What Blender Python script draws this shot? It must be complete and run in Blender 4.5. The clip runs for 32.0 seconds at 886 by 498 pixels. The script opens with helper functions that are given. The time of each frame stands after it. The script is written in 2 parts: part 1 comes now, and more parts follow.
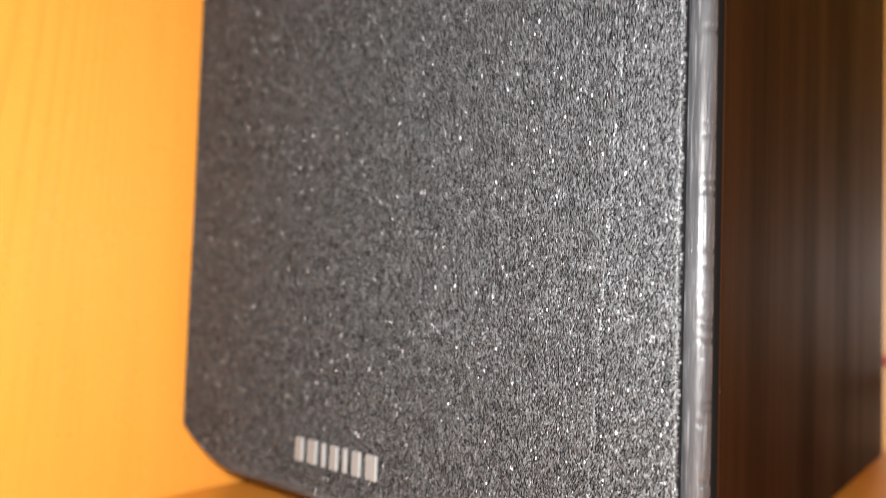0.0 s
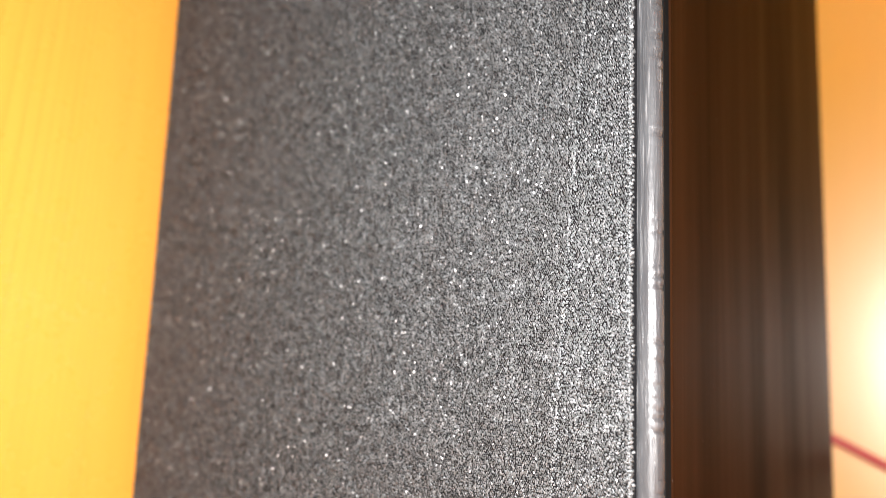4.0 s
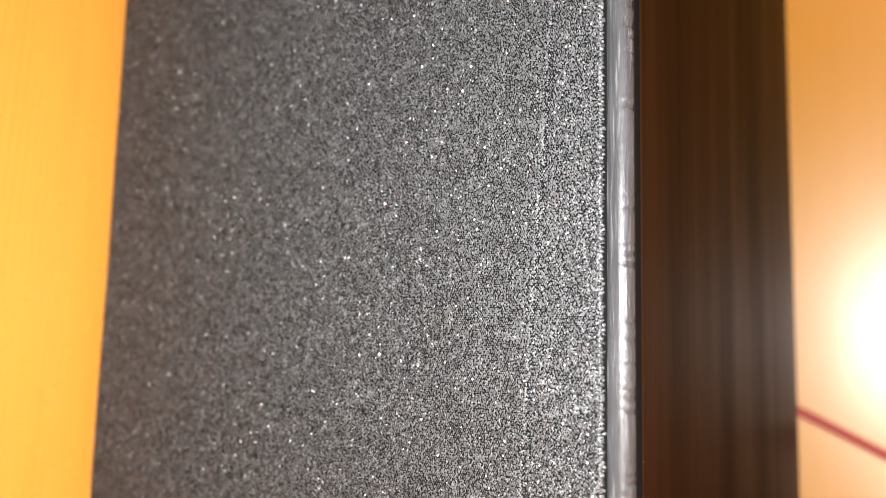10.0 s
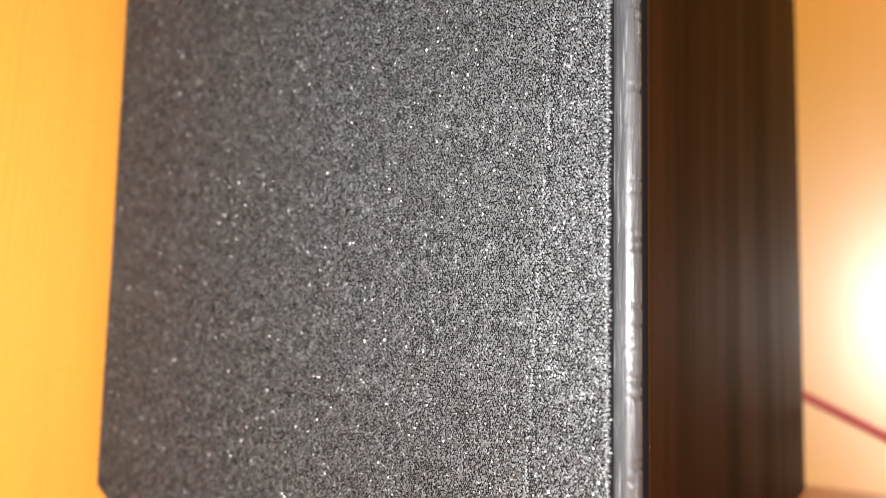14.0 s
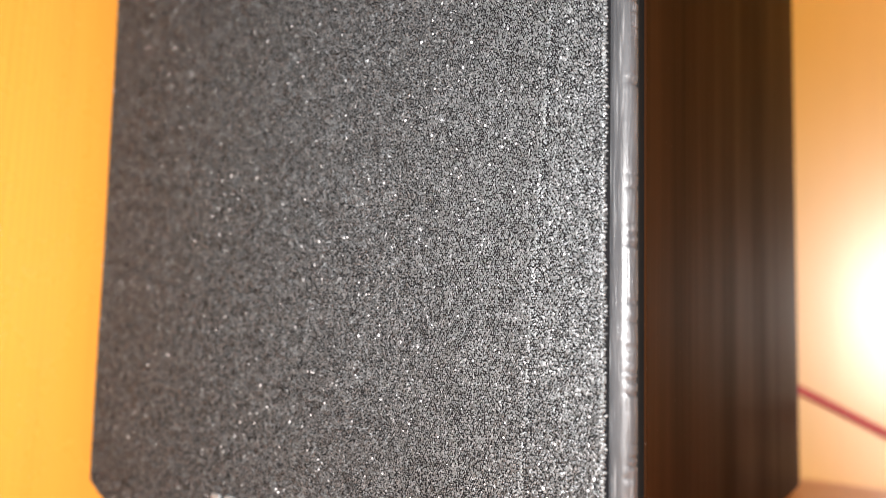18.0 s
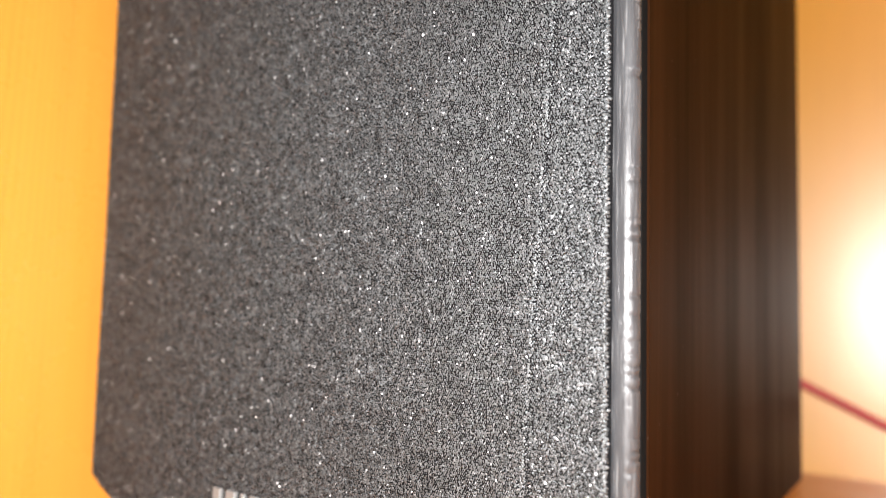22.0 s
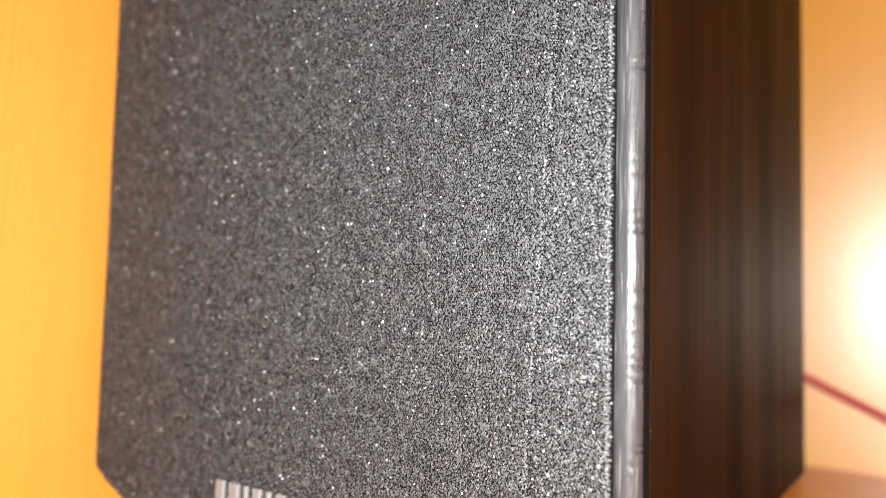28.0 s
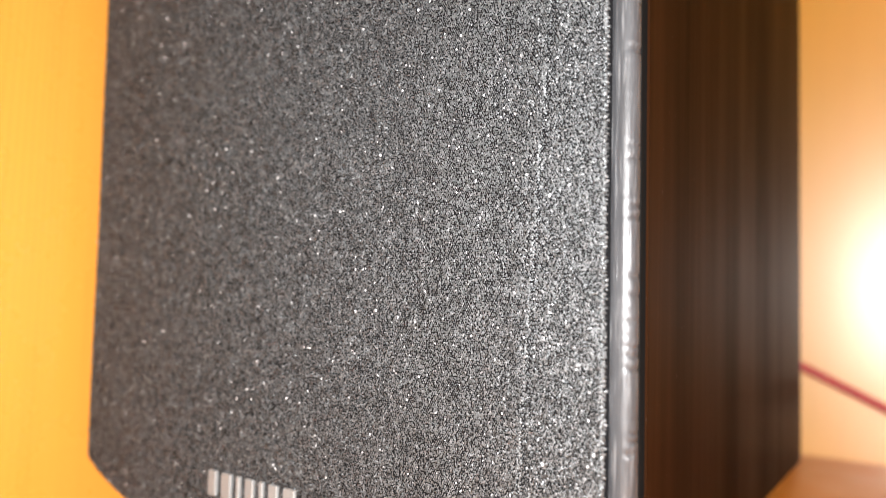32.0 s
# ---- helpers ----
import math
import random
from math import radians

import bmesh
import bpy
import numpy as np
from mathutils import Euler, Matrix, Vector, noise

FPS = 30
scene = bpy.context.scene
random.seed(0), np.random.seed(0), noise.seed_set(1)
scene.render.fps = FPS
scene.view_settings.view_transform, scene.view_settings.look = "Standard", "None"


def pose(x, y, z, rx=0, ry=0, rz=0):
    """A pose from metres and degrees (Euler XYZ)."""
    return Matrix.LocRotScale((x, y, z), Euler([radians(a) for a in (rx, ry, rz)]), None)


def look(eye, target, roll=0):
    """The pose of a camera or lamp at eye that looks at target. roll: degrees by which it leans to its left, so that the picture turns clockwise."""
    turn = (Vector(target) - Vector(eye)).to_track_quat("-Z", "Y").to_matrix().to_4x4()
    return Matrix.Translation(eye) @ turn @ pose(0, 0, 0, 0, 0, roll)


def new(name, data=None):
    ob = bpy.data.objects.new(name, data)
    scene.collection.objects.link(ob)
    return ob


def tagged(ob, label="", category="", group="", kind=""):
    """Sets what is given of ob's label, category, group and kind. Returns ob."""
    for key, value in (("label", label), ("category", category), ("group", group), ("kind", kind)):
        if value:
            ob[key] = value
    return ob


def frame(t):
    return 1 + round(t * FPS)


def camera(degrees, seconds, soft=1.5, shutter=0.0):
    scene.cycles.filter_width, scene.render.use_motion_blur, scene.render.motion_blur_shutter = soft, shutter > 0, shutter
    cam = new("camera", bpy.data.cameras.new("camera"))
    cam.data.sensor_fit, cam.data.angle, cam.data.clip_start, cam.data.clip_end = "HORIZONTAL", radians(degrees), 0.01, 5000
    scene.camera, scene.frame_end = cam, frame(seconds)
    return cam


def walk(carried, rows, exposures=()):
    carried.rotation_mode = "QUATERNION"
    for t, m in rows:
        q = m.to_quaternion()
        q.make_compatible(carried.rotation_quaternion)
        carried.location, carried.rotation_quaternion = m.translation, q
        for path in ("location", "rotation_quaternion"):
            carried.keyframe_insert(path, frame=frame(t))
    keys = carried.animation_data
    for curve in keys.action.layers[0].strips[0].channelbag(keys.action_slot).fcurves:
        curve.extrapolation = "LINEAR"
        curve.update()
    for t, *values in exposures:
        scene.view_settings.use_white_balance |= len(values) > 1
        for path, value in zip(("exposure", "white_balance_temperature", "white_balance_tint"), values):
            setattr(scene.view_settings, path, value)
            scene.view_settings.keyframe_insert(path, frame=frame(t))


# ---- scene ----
cam = camera(62.1, 32.0, soft=0.8, shutter=0.5)
cam.data.dof.use_dof, cam.data.dof.focus_distance, cam.data.dof.aperture_fstop = True, 0.131, 10.0
PATH = [
    (0, (0.04231, -0.11670, 0.05331), (-0.53669, 0.57123, 0.09225), 1.87),
    (0.5, (0.03883, -0.11160, 0.05756), (-0.52543, 0.58832, 0.01610), 1.35),
    (0.6, (0.03947, -0.11382, 0.05843), (-0.51816, 0.59145, 0.01798), 1.82),
    (1, (0.03961, -0.11337, 0.05483), (-0.52580, 0.58685, 0.05701), 1.84),
    (1.5, (0.04314, -0.12286, 0.05547), (-0.51411, 0.57555, 0.16366), 4.26),
    (1.7, (0.04706, -0.13114, 0.05759), (-0.49772, 0.55913, 0.24925), 4.19),
    (1.9, (0.05102, -0.13549, 0.05003), (-0.48724, 0.52222, 0.34613), 5.27),
    (2, (0.05231, -0.13547, 0.05237), (-0.48881, 0.51569, 0.35759), 5.20),
    (2.3, (0.05391, -0.14088, 0.05019), (-0.47514, 0.49569, 0.40359), 6.04),
    (2.5, (0.05457, -0.13901, 0.04686), (-0.47430, 0.47926, 0.43163), 6.28),
    (2.6, (0.05510, -0.14138, 0.04663), (-0.47046, 0.47569, 0.43779), 6.75),
    (3, (0.05709, -0.14266, 0.04550), (-0.46381, 0.45538, 0.47096), 6.70),
    (3.3, (0.05728, -0.14335, 0.04476), (-0.46247, 0.44981, 0.47839), 7.19),
    (3.5, (0.05214, -0.13230, 0.04513), (-0.48219, 0.50291, 0.39299), 5.82),
    (3.7, (0.04698, -0.12457, 0.05244), (-0.49302, 0.56909, 0.24540), 3.54),
    (4, (0.04440, -0.11933, 0.05639), (-0.49417, 0.59070, 0.18212), 2.18),
    (4.5, (0.04220, -0.11597, 0.05523), (-0.48816, 0.60558, 0.14511), 2.08),
    (6.5, (0.04257, -0.11758, 0.05748), (-0.48692, 0.60389, 0.15296), 1.59),
    (7, (0.04192, -0.11574, 0.05785), (-0.47652, 0.61501, 0.14285), 1.45),
    (7.5, (0.04237, -0.11623, 0.05768), (-0.47883, 0.61191, 0.14808), 1.46),
    (8, (0.04287, -0.11641, 0.05790), (-0.47604, 0.61209, 0.15806), 1.13),
    (8.5, (0.04167, -0.11435, 0.05624), (-0.46737, 0.62138, 0.15413), 1.74),
    (9, (0.04197, -0.11495, 0.05827), (-0.46810, 0.62092, 0.14954), 1.05),
    (9.5, (0.04241, -0.11514, 0.05783), (-0.46871, 0.61911, 0.15597), 1.20),
    (10, (0.04220, -0.11499, 0.05742), (-0.46767, 0.62013, 0.15557), 1.32),
    (10.5, (0.04223, -0.11483, 0.05749), (-0.46829, 0.62018, 0.15303), 1.30),
    (11, (0.04217, -0.11498, 0.05749), (-0.47106, 0.61839, 0.15109), 1.35),
    (11.5, (0.04214, -0.11511, 0.05801), (-0.47391, 0.61706, 0.14528), 1.29),
    (12, (0.04210, -0.11502, 0.05742), (-0.47550, 0.61606, 0.14470), 1.32),
    (12.5, (0.04197, -0.11493, 0.05795), (-0.47448, 0.61711, 0.14393), 1.22),
    (13, (0.04170, -0.11443, 0.05801), (-0.47339, 0.61935, 0.13711), 1.26),
    (13.5, (0.04152, -0.11425, 0.05819), (-0.47326, 0.62009, 0.13396), 1.17),
    (14, (0.04156, -0.11443, 0.05758), (-0.47315, 0.61952, 0.13750), 1.24),
    (14.5, (0.04167, -0.11416, 0.05806), (-0.47399, 0.61948, 0.13460), 1.22),
    (16.5, (0.04127, -0.11378, 0.05824), (-0.47037, 0.62303, 0.13122), 1.21),
    (17, (0.04031, -0.11224, 0.05773), (-0.46794, 0.62787, 0.12038), 1.26),
    (17.5, (0.04090, -0.11329, 0.05785), (-0.46911, 0.62492, 0.12809), 1.26),
    (18, (0.04107, -0.11340, 0.05796), (-0.46966, 0.62417, 0.12967), 1.28),
    (18.5, (0.04040, -0.11217, 0.05817), (-0.47014, 0.62682, 0.11504), 1.14),
    (19, (0.04040, -0.11219, 0.05796), (-0.46877, 0.62756, 0.11727), 1.12),
    (19.5, (0.04051, -0.11253, 0.05784), (-0.46899, 0.62682, 0.11919), 1.21),
    (20, (0.03970, -0.11162, 0.05762), (-0.46913, 0.62895, 0.10914), 1.35),
    (20.5, (0.04016, -0.11223, 0.05750), (-0.46592, 0.63006, 0.11125), 1.36),
    (21, (0.03997, -0.11163, 0.05800), (-0.46662, 0.63029, 0.11194), 1.25),
    (21.5, (0.04052, -0.11238, 0.05808), (-0.46919, 0.62699, 0.11746), 1.25),
    (22, (0.04081, -0.11282, 0.05802), (-0.47236, 0.62377, 0.12197), 1.29),
    (22.5, (0.04059, -0.11240, 0.05822), (-0.47104, 0.62577, 0.11595), 1.26),
    (23, (0.04111, -0.11347, 0.05816), (-0.47358, 0.62222, 0.12021), 1.27),
    (23.5, (0.04041, -0.11240, 0.05791), (-0.47247, 0.62505, 0.11373), 1.32),
    (24, (0.04062, -0.11268, 0.05793), (-0.47269, 0.62418, 0.11755), 1.32),
    (24.5, (0.04079, -0.11294, 0.05787), (-0.47271, 0.62369, 0.11861), 1.35),
    (25, (0.04038, -0.11191, 0.05795), (-0.47445, 0.62426, 0.11283), 1.31),
    (25.5, (0.04122, -0.11321, 0.05824), (-0.47447, 0.62165, 0.12191), 1.16),
    (27.5, (0.04066, -0.11270, 0.05803), (-0.47545, 0.62257, 0.11289), 1.29),
    (28, (0.04065, -0.11258, 0.05791), (-0.47552, 0.62258, 0.11376), 1.34),
    (28.5, (0.04055, -0.11275, 0.05768), (-0.47403, 0.62332, 0.11616), 1.39),
    (29, (0.04058, -0.11274, 0.05794), (-0.47410, 0.62330, 0.11579), 1.37),
    (29.5, (0.04072, -0.11172, 0.05784), (-0.47768, 0.62208, 0.11081), 1.40),
    (30, (0.04076, -0.11189, 0.05711), (-0.47539, 0.62301, 0.11626), 1.49),
    (30.5, (0.04029, -0.11156, 0.05793), (-0.47356, 0.62540, 0.11138), 1.25),
    (31, (0.03978, -0.11004, 0.05728), (-0.47280, 0.62835, 0.10247), 1.67),
    (31.5, (0.04012, -0.11141, 0.06010), (-0.47315, 0.62676, 0.10078), 1.58),
    (32, (0.04017, -0.11068, 0.05734), (-0.47315, 0.62722, 0.10232), 1.21),
]
walk(cam, [(t, look(eye, target, roll)) for t, eye, target, roll in PATH],
     exposures=[(0.0, -0.24), (0.3, -0.18), (1.2, -0.15), (2.0, -0.1), (2.7, 0.14), (3.3, 0.2), (3.7, 0.3), (4.1, 0.2), (5.0, 0.05), (7.0, 0.0), (32.0, 0.0)])
# ---- light ----
# the torch beside the lens: a small white lamp a hand's width before the speaker
torch = bpy.data.lights.new("torch", "POINT")
torch.energy, torch.shadow_soft_size, torch.color = 5.95, 0.003, (1.0, 0.975, 0.965)
new("torch", torch).matrix_world = pose(0.0485, -0.1240, 0.0640)
# added fill light with no seen source, behind and above the camera
fill_lamp = bpy.data.lights.new("fill_lamp", "AREA")
fill_lamp.shape, fill_lamp.size, fill_lamp.energy, fill_lamp.color = "DISK", 0.4, 42.0, (1.0, 0.90, 0.76)
new("fill_lamp", fill_lamp).matrix_world = look((-1.45, -0.32, 2.05), (-0.75, 0.26, 0.45))
world = bpy.data.worlds.new("world")
scene.world = world
world.use_nodes = True
world.node_tree.nodes["Background"].inputs[0].default_value = (0.5, 0.5, 0.5, 1)
world.node_tree.nodes["Background"].inputs[1].default_value = 0.01

# ---- measures ----
W, D, H = 0.1509, 0.1692, 0.2312          # speaker: width, depth, height over its feet
SHELF_Z = -0.0115                       # top of the shelf board
INSET = 0.0036                          # how far the cabinet's sides stand back behind the baffle
SIDE_X = -0.1566                        # inner face of the shelf's side
BACK_Y = 0.241                          # face of the shelf's back
TOP_Z = 0.3725                           # underside of the board above
EDGE_Y = -0.0892                         # front edge of the shelf's side
THICK = 0.019


# ---- materials ----
class Mat:
    """A principled material with short helpers for its nodes."""

    def __init__(self, name, rough=0.5, metal=0.0, spec=0.5):
        self.m = bpy.data.materials.new(name)
        self.m.use_nodes = True
        self.t = self.m.node_tree
        self.b = self.t.nodes["Principled BSDF"]
        self.b.inputs["Roughness"].default_value = rough
        self.b.inputs["Metallic"].default_value = metal
        self.b.inputs["Specular IOR Level"].default_value = spec
        self.co = self.t.nodes.new("ShaderNodeTexCoord").outputs["Object"]

    def node(self, kind, **values):
        n = self.t.nodes.new(kind)
        for key, v in values.items():
            key = key.replace("_", " ")
            if isinstance(v, bpy.types.NodeSocket):
                self.t.links.new(v, n.inputs[key])
            else:
                n.inputs[key].default_value = v
        return n

    def scaled(self, s, offset=(0, 0, 0)):
        return self.node("ShaderNodeMapping", Vector=self.co, Scale=s, Location=offset).outputs[0]

    def noise(self, scale, stretch=(1, 1, 1), detail=4.0, rough=0.55, distort=0.0, offset=(0, 0, 0)):
        n = self.node("ShaderNodeTexNoise", Vector=self.scaled(stretch, offset), Scale=scale, Detail=detail, Roughness=rough, Distortion=distort)
        return n.outputs[0]

    def ramp(self, fac, *stops):
        n = self.node("ShaderNodeValToRGB", Fac=fac)
        e = n.color_ramp.elements
        while len(e) < len(stops):
            e.new(0.5)
        for k, (p, c) in zip(e, stops):
            k.position = p
            k.color = (c, c, c, 1) if isinstance(c, (int, float)) else (*c, 1)
        return n.outputs[0]

    def mix(self, fac, a, b, blend="MIX"):
        n = self.t.nodes.new("ShaderNodeMix")
        n.data_type, n.blend_type = "RGBA", blend
        for k, v in ((0, fac), (6, a), (7, b)):
            if isinstance(v, bpy.types.NodeSocket):
                self.t.links.new(v, n.inputs[k])
            else:
                n.inputs[k].default_value = v if k == 0 else ((*v, 1) if len(v) == 3 else v)
        return n.outputs[2]

    def math(self, op, a, b=0.0):
        n = self.t.nodes.new("ShaderNodeMath")
        n.operation = op
        for k, v in ((0, a), (1, b)):
            if isinstance(v, bpy.types.NodeSocket):
                self.t.links.new(v, n.inputs[k])
            else:
                n.inputs[k].default_value = v
        return n.outputs[0]

    def set(self, key, socket):
        self.t.links.new(socket, self.b.inputs[key])
        return self

    def colour(self, v):
        if isinstance(v, bpy.types.NodeSocket):
            return self.set("Base Color", v)
        self.b.inputs["Base Color"].default_value = (*v, 1)
        return self

    def bump(self, height, distance, strength=1.0, after=None):
        n = self.node("ShaderNodeBump", Height=height, Distance=distance, Strength=strength)
        if after is not None:
            self.t.links.new(after, n.inputs["Normal"])
        self.t.links.new(n.outputs[0], self.b.inputs["Normal"])
        return n.outputs[0]


def laminate(name, grain, arch, base, dark, light, rough, spec=0.4, coat=0.0):
    """Printed beech laminate. grain: stretch of the figure along x, y, z. arch: axis across the grain, axis along it, middle of the nested arches."""
    m = Mat(name, rough, 0.0, spec)
    m.b.inputs["Coat Weight"].default_value, m.b.inputs["Coat Roughness"].default_value = coat, 0.34
    m.b.inputs["Coat IOR"].default_value = 2.0
    broad = m.noise(4.0, grain, 2, 0.5, 0.4)
    split = m.node("ShaderNodeSeparateXYZ", Vector=m.co)
    off = m.math("ADD", split.outputs[arch[0]], m.math("SUBTRACT", m.math("MULTIPLY", m.noise(9.0, grain, 2, 0.5), 0.024), 0.012 + arch[2]))
    hills = m.math("SUBTRACT", split.outputs[arch[1]], m.math("DIVIDE", m.math("MULTIPLY", off, off), 0.003))
    hills = m.math("FRACT", m.math("MULTIPLY", m.math("ADD", hills, m.math("MULTIPLY", m.noise(30.0, grain, 2, 0.5), 0.05)), 14.0))
    lines = m.ramp(hills, (0.0, 0.9), (0.03, 0.55), (0.34, 0.0), (0.985, 0.0), (1.0, 0.9))
    fibre = m.noise(420.0, tuple(g if g > 0.5 else 0.03 for g in grain), 3, 0.6)
    faint = m.ramp(m.noise(9.0, (1, 1, 1), 2, 0.5, 0.0, (5, 2, 1)), (0.35, 0.15), (0.65, 1.0))
    c = m.mix(m.ramp(broad, (0.3, 0.0), (0.7, 1.0)), base, light)
    c = m.mix(m.math("MULTIPLY", m.math("MULTIPLY", lines, faint), 0.36), c, dark)
    c = m.mix(m.math("MULTIPLY", m.ramp(fibre, (0.45, 0.0), (0.75, 1.0)), 0.10), c, dark)
    m.colour(c)
    m.set("Roughness", m.ramp(m.noise(60.0, (1, 1, 1), 4), (0.3, rough - 0.04), (0.7, rough + 0.05)))
    m.bump(fibre, 0.00005, 0.35)
    return m.m


BEECH = ((0.551, 0.212, 0.0280), (0.333, 0.104, 0.012), (0.594, 0.245, 0.0380))
beech_side = laminate("beech_side", (1, 1, 0.16), ("Y", "Z", -0.067), *BEECH, 0.27)
beech_back = laminate("beech_back", (1, 1, 0.16), ("X", "Z", 0.075), (0.623, 0.286, 0.0275), (0.42, 0.159, 0.013), (0.652, 0.319, 0.0348), 0.45, 0.45, 1.0)
beech_flat = laminate("beech_flat", (0.16, 1, 1), ("Y", "X", 0.10), *BEECH, 0.34)


def make_edge_band():
    m = Mat("edge_band", 0.6)
    m.b.inputs["IOR"].default_value = 1.12
    m.colour(m.mix(m.noise(300, (1, 1, 0.05)), (0.70, 0.66, 0.095), (0.78, 0.73, 0.13)))
    return m.m


def make_cloth(name, pale):
    """Black speaker cloth. pale: whether single knots of its yarn differ, a few with painted glints, and dusty smears
    lie on them.
    """
    m = Mat(name, 0.34, 0.0, 0.5)
    m.b.inputs["IOR"].default_value = 1.48
    m.b.inputs["Specular Tint"].default_value = (0.88, 0.96, 1.0, 1)
    lint = m.ramp(m.noise(38.0, (1, 1, 0.7), 5, 0.6), (0.62, 0.0), (0.80, 0.06))
    if not pale:
        m.b.inputs["IOR"].default_value = 1.1
        m.b.inputs["Roughness"].default_value = 0.8
        m.colour(m.mix(lint, (0.005, 0.005, 0.0055), (0.012, 0.012, 0.012)))
        return m.m
    each = m.t.nodes.new("ShaderNodeNewGeometry").outputs["Random Per Island"]
    # top stops: glints put into the colour of a few random knots
    tone = m.ramp(each, (0.0, (0.012, 0.0124, 0.0128)), (0.5, (0.043, 0.0446, 0.0458)), (0.93, (0.080, 0.083, 0.0855)), (0.992, (0.13, 0.134, 0.138)), (0.9992, (0.35, 0.36, 0.37)), (0.9996, (0.70, 0.71, 0.72)))
    smear = None
    for place, reach in (((-0.074, 0.0, 0.194), (95.0, 0.0, 52.0)), ((-0.018, 0.0, 0.203), (110.0, 0.0, 90.0))):
        off = m.node("ShaderNodeVectorMath", Vector=m.co)
        off.operation = "SUBTRACT"
        off.inputs[1].default_value = place
        scaled = m.node("ShaderNodeVectorMath", Vector=off.outputs[0])
        scaled.operation = "MULTIPLY"
        scaled.inputs[1].default_value = reach
        far = m.node("ShaderNodeVectorMath", Vector=scaled.outputs[0])
        far.operation = "LENGTH"
        spot = m.ramp(far.outputs["Value"], (0.0, 1.0), (1.0, 0.0))
        smear = spot if smear is None else m.math("MAXIMUM", smear, spot)
    smear = m.math("MULTIPLY", smear, m.ramp(m.noise(120.0, (1, 1, 0.5), 4, 0.6), (0.34, 0.0), (0.66, 0.5)))
    m.colour(m.mix(m.math("MAXIMUM", smear, lint), tone, (0.19, 0.195, 0.185)))
    m.set("Roughness", m.ramp(each, (0.0, 0.33), (0.6, 0.28), (0.85, 0.26), (1.0, 0.23))
          ).set("Normal", m.node("ShaderNodeBump", Height=m.noise(5200.0, (1, 1, 1), 2), Distance=0.00005, Strength=0.8).outputs[0])
    return m.m


def make_rim():
    """Black moulded rim, scuffed pale along its length."""
    m = Mat("rim_plastic", 0.4, 0.0, 0.5)
    streak = m.noise(2600.0, (1, 1, 0.05), 4, 0.7, 0.6)
    rub = m.noise(160.0, (1, 1, 0.25), 4, 0.65)
    scuff = m.ramp(m.noise(3000.0, (1, 1, 0.035), 3, 0.6, 0.3, (2, 4, 1)), (0.55, 0.0), (0.68, 0.6))
    scuff = m.math("MULTIPLY", scuff, m.ramp(rub, (0.38, 0.1), (0.62, 1.0)))
    c = m.mix(m.ramp(rub, (0.45, 0.0), (0.72, 0.5)), (0.0292, 0.03, 0.0323), (0.0577, 0.06, 0.0638))
    m.colour(m.mix(scuff, c, (0.185, 0.188, 0.192)))
    m.set("Roughness", m.ramp(streak, (0.3, 0.30), (0.7, 0.44)))
    first = m.bump(streak, 0.00012, 0.9)
    m.bump(m.ramp(m.noise(1500.0, (1, 1, 0.06), 3, 0.6, 0.0, (4, 1, 3)), (0.50, 0.0), (0.70, 1.0)), 0.00010, 0.5, first)
    return m.m


def make_vinyl():
    """Dark brown-black wood-print vinyl, grain upright."""
    m = Mat("wood_vinyl", 0.42, 0.0, 0.5)
    m.b.inputs["IOR"].default_value = 1.056
    m.b.inputs["Specular Tint"].default_value = (1.0, 0.62, 0.40, 1)
    fine = m.noise(900.0, (1, 1, 0.012), 3, 0.65)
    band = m.noise(75.0, (1, 1, 0.045), 4, 0.6, 0.5)
    c = m.mix(m.ramp(band, (0.30, 0.0), (0.70, 1.0)), (0.0055, 0.0022, 0.0011), (0.0190, 0.0068, 0.0024))
    c = m.mix(m.math("MULTIPLY", m.ramp(fine, (0.5, 0.0), (0.8, 1.0)), 0.32), c, (0.021, 0.0083, 0.0034))
    nick = m.ramp(m.noise(1900.0, (1, 1, 0.35), 2, 0.5, 0.0, (3, 1, 2)), (0.735, 0.0), (0.77, 0.5))
    c = m.mix(nick, c, (0.0846, 0.0692, 0.0577))
    m.colour(c)
    m.set("Roughness", m.ramp(band, (0.3, 0.44), (0.7, 0.32)))
    first = m.bump(fine, 0.00003, 0.25)
    m.bump(band, 0.00006, 0.15, first)
    return m.m


def plain(name, c, rough, metal=0.0, scale=200.0, vary=0.15, ior=1.5):
    m = Mat(name, rough, metal)
    m.b.inputs["IOR"].default_value = ior
    m.colour(m.mix(m.noise(scale), tuple(v * (1 - vary) for v in c), tuple(min(1, v * (1 + vary)) for v in c)))
    m.bump(m.noise(scale * 4), 0.0001, 0.25)
    return m.m


edge_band = make_edge_band()
gap_black = plain("gap_black", (0.006, 0.006, 0.006), 0.6, ior=1.05)
cloth = make_cloth("grille_cloth", False)
yarn = make_cloth("grille_yarn", True)
rim_plastic = make_rim()
vinyl = make_vinyl()
silver = plain("badge_silver", (0.185, 0.19, 0.188), 0.45, 0.2, 3000)
rubber = plain("foot_rubber", (0.015, 0.015, 0.015), 0.8)
red_pvc = plain("red_cable_sheath", (0.362, 0.0348, 0.0275), 0.45, 0, 500)
white_paint = plain("white_paint", (0.80, 0.79, 0.77), 0.75, 0, 40, 0.03)
room_floor = plain("room_floor_boards", (0.30, 0.17, 0.08), 0.45, 0, 30)


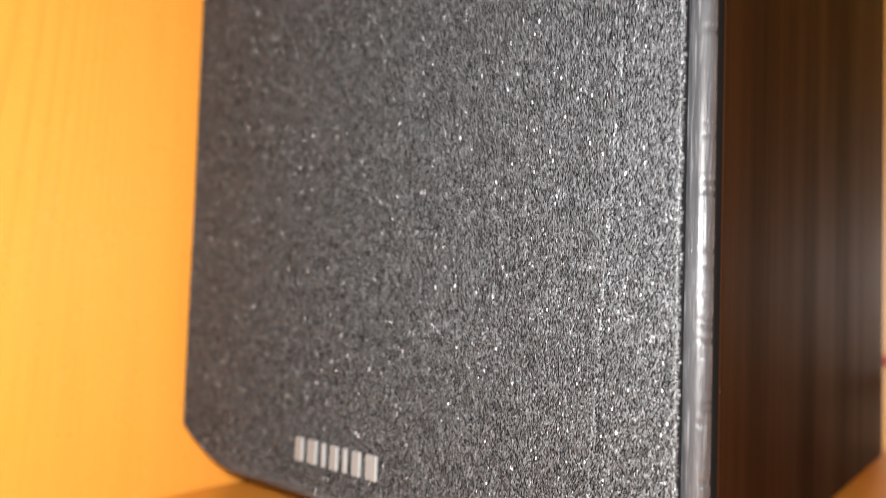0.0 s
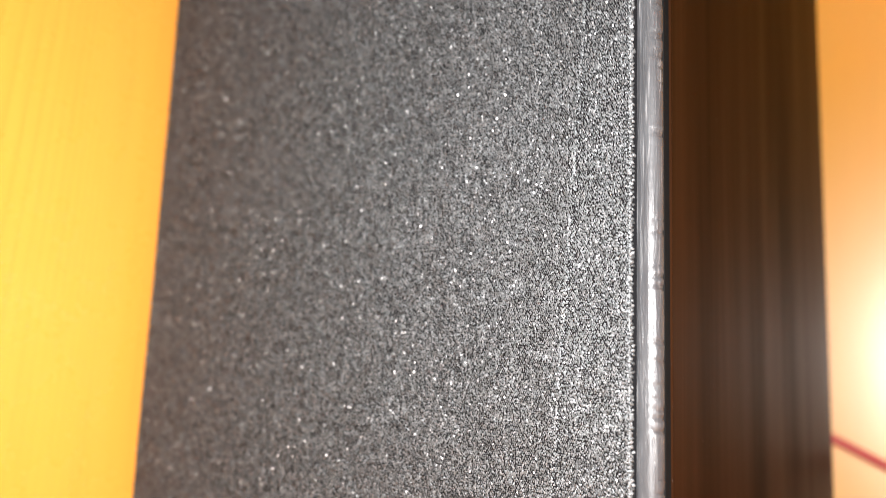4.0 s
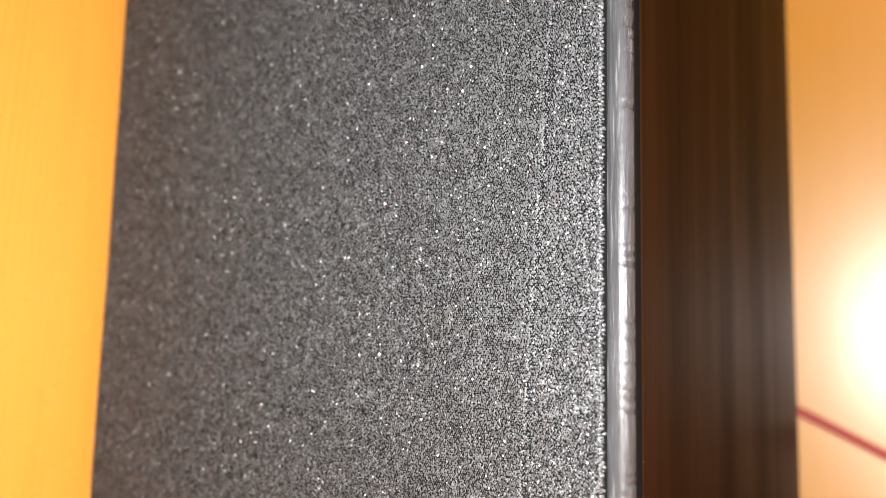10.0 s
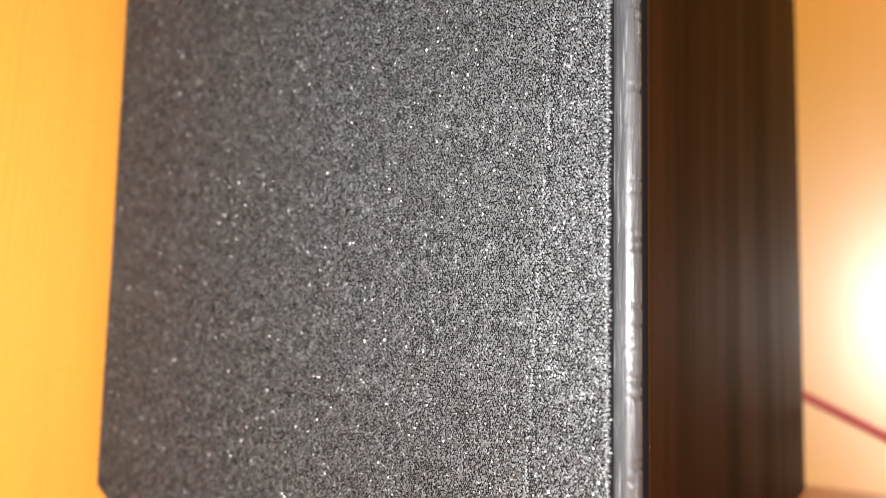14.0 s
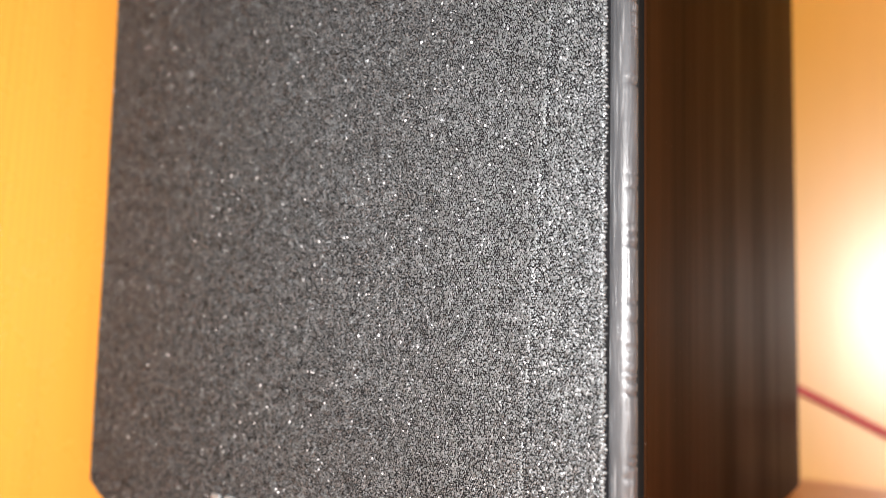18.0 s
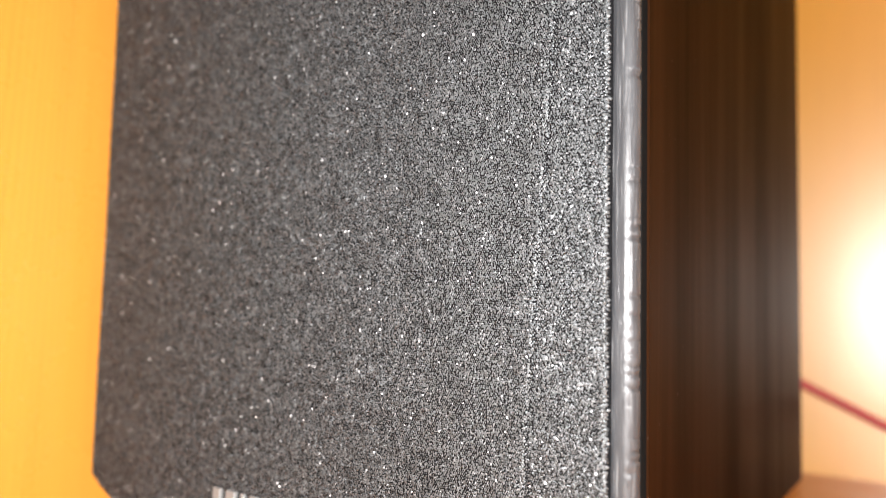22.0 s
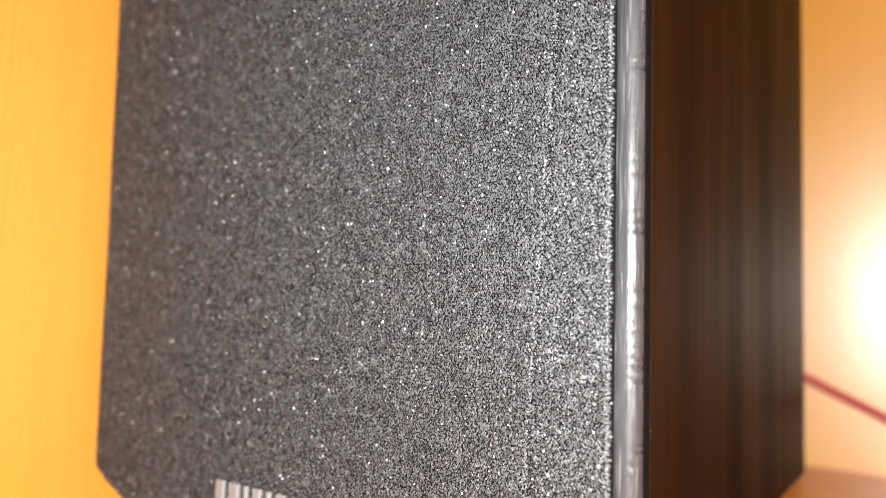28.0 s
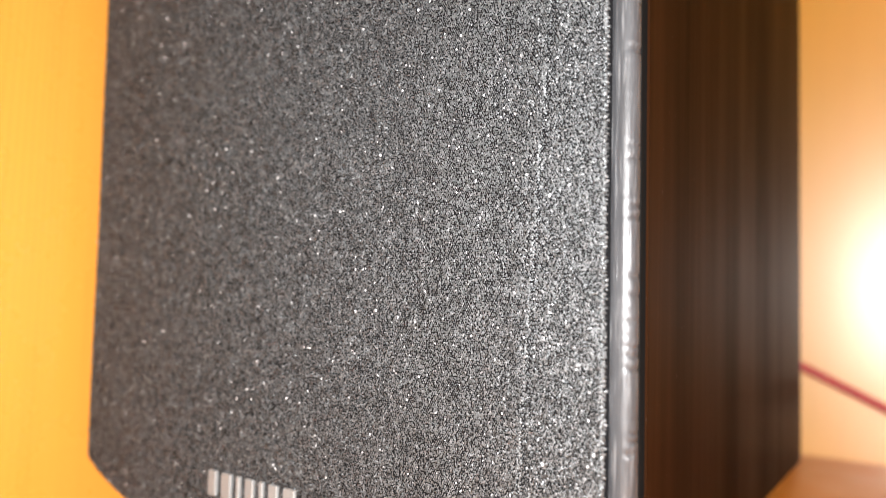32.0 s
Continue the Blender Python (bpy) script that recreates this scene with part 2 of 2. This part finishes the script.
# ---- mesh helpers ----
def mesh(name, bm, material, smooth=False):
    bmesh.ops.recalc_face_normals(bm, faces=bm.faces)
    data = bpy.data.meshes.new(name)
    bm.to_mesh(data)
    bm.free()
    data.materials.append(material)
    for f in data.polygons:
        f.use_smooth = smooth
    return new(name, data)


def part(name, bm, material, parent, label="", smooth=False):
    ob = mesh(name, bm, material, smooth)
    ob.parent = parent
    return tagged(ob, label)


def box(lo, hi, bevel=0.0, segments=2):
    bm = bmesh.new()
    size = [b - a for a, b in zip(lo, hi)]
    bmesh.ops.create_cube(bm, size=1, matrix=Matrix.Translation([(a + b) / 2 for a, b in zip(lo, hi)]) @ Matrix.Diagonal((*size, 1)))
    if bevel:
        bmesh.ops.bevel(bm, geom=bm.edges[:], offset=bevel, segments=segments, affect="EDGES", profile=0.5)
    return bm


def outline(x0, x1, z0, z1, low, high, inset=0.0, n=8):
    """An upright rectangle in x and z, drawn in by inset: wide soft-cut lower corners (low: width and height), small round upper ones."""
    x0, x1, z0, z1 = x0 + inset, x1 - inset, z0 + inset, z1 - inset
    a, b, high = low[0] - 0.5 * inset, low[1] - 0.5 * inset, max(high - inset, 0.0004)
    cut = [(1 - abs(math.cos(radians(90 * k / n))) ** 1.6, 1 - abs(math.sin(radians(90 * k / n))) ** 1.6) for k in range(n + 1)]
    pts = [(x0 + a * u, z0 + b * v) for u, v in cut]
    pts += [(x1 - a * u, z0 + b * v) for u, v in reversed(cut)]
    for cx, turn in ((x1 - high, 0), (x0 + high, 90)):
        for k in range(n + 1):
            t = radians(turn + 90 * k / n)
            pts.append((cx + high * math.cos(t), z1 - high + high * math.sin(t)))
    return pts


def loft(rings, cap_first=True, cap_last=True):
    """Skin over rings of points (x, y, z) that all have the same count."""
    bm = bmesh.new()
    rows = [[bm.verts.new(p) for p in ring] for ring in rings]
    for a, b in zip(rows, rows[1:]):
        for i in range(len(a)):
            j = (i + 1) % len(a)
            bm.faces.new((a[i], a[j], b[j], b[i]))
    if cap_first:
        bm.faces.new(rows[0])
    if cap_last:
        bm.faces.new(rows[-1])
    return bm


def plate(x0, x1, z0, z1, low, high, profile):
    """A plate in the x-z plane; profile: steps of (drawn in, y) from its back round the edge to its front."""
    return loft([[(x, y, z) for x, z in outline(x0, x1, z0, z1, low, high, inset)] for inset, y in profile])


def disc(cx, cy, z0, z1, r, bevel, n=28):
    rings = []
    for z, q in ((z0, r - bevel), (z0 + bevel, r), (z1, r)):
        rings.append([(cx + q * math.cos(2 * math.pi * k / n), cy + q * math.sin(2 * math.pi * k / n), z) for k in range(n)])
    return loft(rings)


def tube(name, points, radius, material, sides=14, per=10):
    """A round cable along a smooth line through the points."""
    pts = [Vector(p) for p in points]
    line = []
    for i in range(len(pts) - 1):
        p0, p1, p2, p3 = pts[max(i - 1, 0)], pts[i], pts[i + 1], pts[min(i + 2, len(pts) - 1)]
        for k in range(per):
            t = k / per
            line.append(0.5 * (2 * p1 + (p2 - p0) * t + (2 * p0 - 5 * p1 + 4 * p2 - p3) * t * t + (3 * p1 - p0 - 3 * p2 + p3) * t ** 3))
    line.append(pts[-1])
    rings = []
    for i, p in enumerate(line):
        way = (line[min(i + 1, len(line) - 1)] - line[max(i - 1, 0)]).normalized()
        side = way.cross(Vector((0, 0, 1))).normalized()
        up = side.cross(way)
        rings.append([p + radius * (side * math.cos(2 * math.pi * k / sides) + up * math.sin(2 * math.pi * k / sides)) for k in range(sides)])
    return loft(rings)


# ---- the room ----
FLOOR_Z, CEIL_Z = -0.45, 2.15
RX0, RX1, RY0, RY1 = -2.2, 1.8, -2.8, BACK_Y + 0.022


def room_box(name, lo, hi, material, label, category):
    return tagged(mesh(name, box(lo, hi), material), label, category, kind="structure")


room_box("floor", (RX0, RY0, FLOOR_Z - 0.1), (RX1, RY1, FLOOR_Z), room_floor, "brown wooden floor of the room", "floor")
room_box("ceiling", (RX0, RY0, CEIL_Z), (RX1, RY1, CEIL_Z + 0.1), white_paint, "plain white painted ceiling of the room", "ceiling")
room_box("wall_north", (RX0 - 0.1, RY1, FLOOR_Z - 0.1), (RX1 + 0.1, RY1 + 0.1, CEIL_Z + 0.1), white_paint, "bright white painted wall behind the shelf", "wall")
room_box("wall_south", (RX0 - 0.1, RY0 - 0.1, FLOOR_Z - 0.1), (RX1 + 0.1, RY0, CEIL_Z + 0.1), white_paint, "plain white painted wall of the room", "wall")
room_box("wall_west", (RX0 - 0.1, RY0, FLOOR_Z - 0.1), (RX0, RY1, CEIL_Z + 0.1), white_paint, "plain white painted wall of the room", "wall")
room_box("wall_east", (RX1, RY0, FLOOR_Z - 0.1), (RX1 + 0.1, RY1, CEIL_Z + 0.1), white_paint, "plain white painted wall of the room", "wall")


# ---- the shelf ----
def make_shelf():
    shelf = tagged(new("shelf_unit"), "orange beech laminate shelf with an olive front edge", "shelf")
    shelf.location = (0.3, 0.1, FLOOR_Z)
    right = 0.80

    def add(name, lo, hi, material, label="", bevel=0.0008):
        ob = part(name, box(lo, hi, bevel), material, shelf, label)
        ob.location = -shelf.location
        return ob

    side = add("side_panel", (SIDE_X - 0.0235, EDGE_Y + 0.0003, FLOOR_Z), (SIDE_X, BACK_Y + 0.02, 0.72), beech_side, "orange beech laminate side panel")
    part("edge_band", box((SIDE_X - 0.0230, EDGE_Y, FLOOR_Z), (SIDE_X - 0.0009, EDGE_Y + 0.0003, 0.72), 0.0001), edge_band, side, "olive edge strip")
    add("side_panel", (right, EDGE_Y, FLOOR_Z), (right + 0.0235, BACK_Y + 0.02, 0.72), beech_side)
    add("back_panel", (SIDE_X + 0.0005, BACK_Y, FLOOR_Z + 0.05), (right - 0.0005, BACK_Y + 0.015, 0.70), beech_back, "glossy orange beech laminate back panel")
    add("shelf_board", (SIDE_X + 0.0005, EDGE_Y + 0.004, SHELF_Z - THICK), (right - 0.0005, BACK_Y - 0.0003, SHELF_Z), beech_flat, "orange beech laminate shelf board")
    add("shelf_board", (SIDE_X + 0.0005, EDGE_Y + 0.004, TOP_Z), (right - 0.0005, BACK_Y - 0.0003, TOP_Z + THICK), beech_flat)
    return shelf


make_shelf()


# ---- the speaker ----
# steps of (drawn in, y, how far chips bite) from the rim's back round its worn corner to the flat beside the cloth
RIM_EDGE = ((0.0012, 0.0026, 0.0), (0.0005, 0.0020, 0.6), (0.0003, 0.0014, 1.0), (0.00035, 0.0007, 1.0), (0.0005, 0.0001, 0.9), (0.0008, -0.0004, 0.7), (0.0011, -0.0007, 0.4), (0.0015, -0.00095, 0.2),
            (0.0019, -0.00107, 0.1), (0.0022, -0.00106, 0.05), (0.0026, -0.00098, 0.0), (0.0034, -0.00080, 0.0), (0.0042, -0.0006, 0.0), (0.0048, 0.0004, 0.0))


def worn_rim(x0, x1, z0, z1, low, high):
    """The moulded rim: its corner is rounded, and nicked and chipped at random along its length."""
    first = outline(x0, x1, z0, z1, low, high)
    steps = [max(1, int(math.dist(p, q) / 0.00032)) for p, q in zip(first, first[1:] + first[:1])]
    rings = []
    for inset, y, bite in RIM_EDGE:
        ring, pts = [], outline(x0, x1, z0, z1, low, high, inset)
        for (ax, az), (bx, bz), n in zip(pts, pts[1:] + pts[:1], steps):
            for k in range(n):
                x, z = ax + (bx - ax) * k / n, az + (bz - az) * k / n
                chip = min(1.0, 11.0 * max(0.0, noise.noise(Vector((x * 300, 0.7, z * 900))) - 0.20)) * 0.00024
                chip += 0.00009 * noise.noise(Vector((x * 300, 4.2, z * 1500)))
                wave = 0.00003 * noise.noise(Vector((x * 40 + inset * 900, 2.0, z * 70)))
                side = 1 if x > (x0 + x1) / 2 else -1
                ring.append((x - side * chip * bite, y + wave + 0.5 * chip * bite, z))
        rings.append(ring)
    return loft(rings)


def make_speaker():
    speaker = tagged(new("speaker"), "black bookshelf speaker with cloth grille standing on an orange shelf", "speaker")
    speaker.location = (-W / 2, D / 2, SHELF_Z)

    def add(name, bm, material, label="", smooth=False, parent=speaker):
        ob = part(name, bm, material, parent, label, smooth)
        if parent is speaker:
            ob.location = -speaker.location
        return ob

    # black strip stands in for the shade in the gap behind the rim
    add("gap_shade", plate(-W + 0.0004, -0.0004, 0.0004, H - 0.0004, (0.0232, 0.0096), 0.0050, ((0.0, 0.0050), (0.0, 0.0021), (0.002, 0.0021))), gap_black, "matt black strip for the shaded gap behind the rim")
    add("baffle", plate(-W, 0, 0, H, (0.0232, 0.0096), 0.0052, ((0.0, 0.0108), (0.0, 0.0046), (0.002, 0.0046))), vinyl, "wood-print vinyl wrapped baffle")
    add("cabinet", box((-W + INSET, 0.0104, 0), (-INSET, D, H - 0.0004), 0.0004, 2), vinyl, "dark wood-print vinyl cabinet")
    add("front_rim", worn_rim(-W, 0, 0, H, (0.0232, 0.0096), 0.0052), rim_plastic, "scuffed black plastic front rim", True)
    edge = 0.0041
    grille = add("grille", grille_cloth(-W + 0.0016, -edge, 0.0016, H - 0.0016), cloth, "black knotted grille cloth", True)
    knots = tagged(yarn_knots(-W + 0.0016, -edge, 0.0016, H - 0.0016, 0.00043), "shiny black yarn knots", kind="stuff")
    knots.parent = grille
    x, badge = -0.0975, None
    for width in (0.0026, 0.0031, 0.0011, 0.0025, 0.0012, 0.0026, 0.0033):
        bar = box((x, -0.0030, 0.0097), (x + width, -0.0018, 0.0152), 0.0002, 1)
        if badge is None:
            badge = part("badge", bar, silver, grille, "row of plain silver bars")
        else:
            part("badge_bar", bar, silver, grille, "silver bar")
        x += width + 0.0018
    for fx in (-W + 0.022, -0.022):
        for fy in (0.050, D - 0.025):
            add("rubber_foot", disc(fx, fy, SHELF_Z, 0.0005, 0.008, 0.0012), rubber, smooth=True)
    return speaker


def pull_in(z, z0, z1):
    """How far the cloth's sides are drawn in at height z: wide soft cut below, small round above."""
    if z - z0 < 0.0094:
        return 0.0228 * (1 - (1 - (1 - (z - z0) / 0.0094) ** 1.25) ** 0.8)
    if z1 - z < 0.0045:
        return 0.0045 - math.sqrt(max(0.0045 ** 2 - (0.0045 - z1 + z) ** 2, 0.0))
    return 0.0


def cloth_depth(x, z, x0, x1, z0, z1):
    """How far the drawn cloth stands forward: rolled round the frame at its border, a fold running up near one side, slightly uneven."""
    pull = pull_in(z, z0, z1)
    e = min(x - x0 - pull, 3.5 * (x1 - pull - x), z - z0, z1 - z) / 0.0022
    puff = 0.0026 * math.sqrt(max(1 - (1 - min(max(e, 0.0), 1.0)) ** 2, 0.0))
    across = x + 0.0197 - (z - 0.02) * 0.058 + 0.0004 * noise.noise(Vector((0.0, 0.0, z * 60)))
    fold = 0.00033 * math.exp(-(across / (0.0040 if across < 0 else 0.00060)) ** 2) * min(max(e, 0.0), 1.0)
    return puff + fold + 0.00025 * noise.noise(Vector((x * 45, z * 22, 0.3))) - 0.0004


def grille_cloth(x0, x1, z0, z1):
    """The cloth itself: a fine sheet with a turned-in border."""
    nx, nz = 200, 130
    bm = bmesh.new()
    rows = []
    for j in range(nz + 1):
        z = z0 + (z1 - z0) * j / nz
        pull = pull_in(z, z0, z1)
        rows.append([])
        for i in range(nx + 1):
            x = x0 + pull + (x1 - x0 - 2 * pull) * i / nx
            rows[-1].append(bm.verts.new((x, -cloth_depth(x, z, x0, x1, z0, z1), z)))
    for a, b in zip(rows, rows[1:]):
        for i in range(nx):
            bm.faces.new((a[i], a[i + 1], b[i + 1], b[i]))
    rim = rows[0] + [rows[j][nx] for j in range(1, nz + 1)] + rows[nz][-2::-1] + [rows[j][0] for j in range(nz - 1, 0, -1)]
    back = [bm.verts.new((v.co.x, 0.003, v.co.z)) for v in rim]
    for i in range(len(rim)):
        k = (i + 1) % len(rim)
        bm.faces.new((rim[i], rim[k], back[k], back[i]))
    bm.faces.new(back)
    return bm


def yarn_knots(x0, x1, z0, z1, pitch):
    """The knots of the yarn: small beads in uneven rows all over the cloth, as one mesh."""
    rng = np.random.default_rng(7)
    spots = []
    rows = int((z1 - z0) / (pitch * 0.866))
    for j in range(rows):
        z = z0 + (j + 0.5) * pitch * 0.866
        pull = pull_in(z, z0, z1)
        n = int((x1 - x0 - 2 * pull) / pitch)
        xs = x0 + pull + (np.arange(n) + 0.3 + 0.5 * (j % 2)) * pitch
        spots.append(np.stack([xs, np.full(n, z)], 1))
    spots = np.concatenate(spots)
    spots = spots + rng.normal(0, 0.15 * pitch, spots.shape)
    spots[:, 0] = np.clip(spots[:, 0], x0 + 0.0001, x1 - 0.0001)
    spots[:, 1] = np.clip(spots[:, 1], z0 + 0.0001, z1 - 0.0001)
    n = len(spots)
    step = 0.0003
    depth = np.array([cloth_depth(x, z, x0, x1, z0, z1) for x, z in spots])
    side = np.array([cloth_depth(x + step, z, x0, x1, z0, z1) for x, z in spots])
    lean = np.clip((depth - side) / step, -1.2, 1.2)
    clump = np.array([1.0 + 0.30 * noise.noise(Vector((x * 750, 1.7, z * 520))) for x, z in spots])
    r = pitch * rng.uniform(0.43, 0.62, n) * (0.6 + 0.4 * clump)
    tall = r * rng.uniform(0.48, 1.10, n) * clump
    turn = math.pi / 2 + rng.normal(0, 0.45, n)
    long = rng.uniform(1.1, 1.7, n)
    sides = 6
    verts = np.zeros((n, sides + 1, 3))
    for k in range(sides):
        a = 2 * math.pi * k / sides
        along, over = r * long * math.cos(a) * rng.uniform(0.62, 1.3, n), r * math.sin(a) * rng.uniform(0.62, 1.3, n)
        dx, dz = along * np.cos(turn) - over * np.sin(turn), along * np.sin(turn) + over * np.cos(turn)
        verts[:, k] = np.stack([spots[:, 0] + dx, -depth + lean * dx + 0.00006, spots[:, 1] + dz], 1)
    tip = np.clip(rng.normal((-0.05, 0.0), 0.38, (n, 2)), -0.9, 0.9) * r[:, None]
    verts[:, sides] = np.stack([spots[:, 0] + tip[:, 0] + 0.6 * lean * tall, -depth - tall, spots[:, 1] + tip[:, 1]], 1)
    base = np.arange(n)[:, None, None] * (sides + 1)
    fan = np.array([[k, sides, (k + 1) % sides] for k in range(sides)])[None]
    faces = (base + fan).reshape(-1, 3)
    data = bpy.data.meshes.new("yarn_weave")
    data.vertices.add(n * (sides + 1))
    data.vertices.foreach_set("co", verts.astype(np.float32).ravel())
    data.loops.add(len(faces) * 3)
    data.loops.foreach_set("vertex_index", faces.astype(np.int32).ravel())
    data.polygons.add(len(faces))
    data.polygons.foreach_set("loop_start", np.arange(0, len(faces) * 3, 3, dtype=np.int32))
    data.polygons.foreach_set("use_smooth", np.ones(len(faces), dtype=bool))
    data.update(calc_edges=True)
    data.materials.append(yarn)
    return new("yarn_weave", data)


make_speaker()

# ---- the red cable ----
cable = tagged(mesh("speaker_cable", tube("speaker_cable", [(-0.06, D + 0.006, 0.045), (-0.05, 0.200, 0.043), (-0.030, 0.218, 0.0366), (-0.0103, 0.222, 0.0271), (0.0193, 0.222, 0.0130), (0.046, 0.220, 0.0005), (0.085, 0.212, SHELF_Z + 0.0022), (0.20, 0.20, SHELF_Z + 0.0022), (0.45, 0.21, SHELF_Z + 0.0022)], 0.0018, red_pvc), red_pvc, True),
    "thin red speaker cable hanging down behind the speaker", "cable")
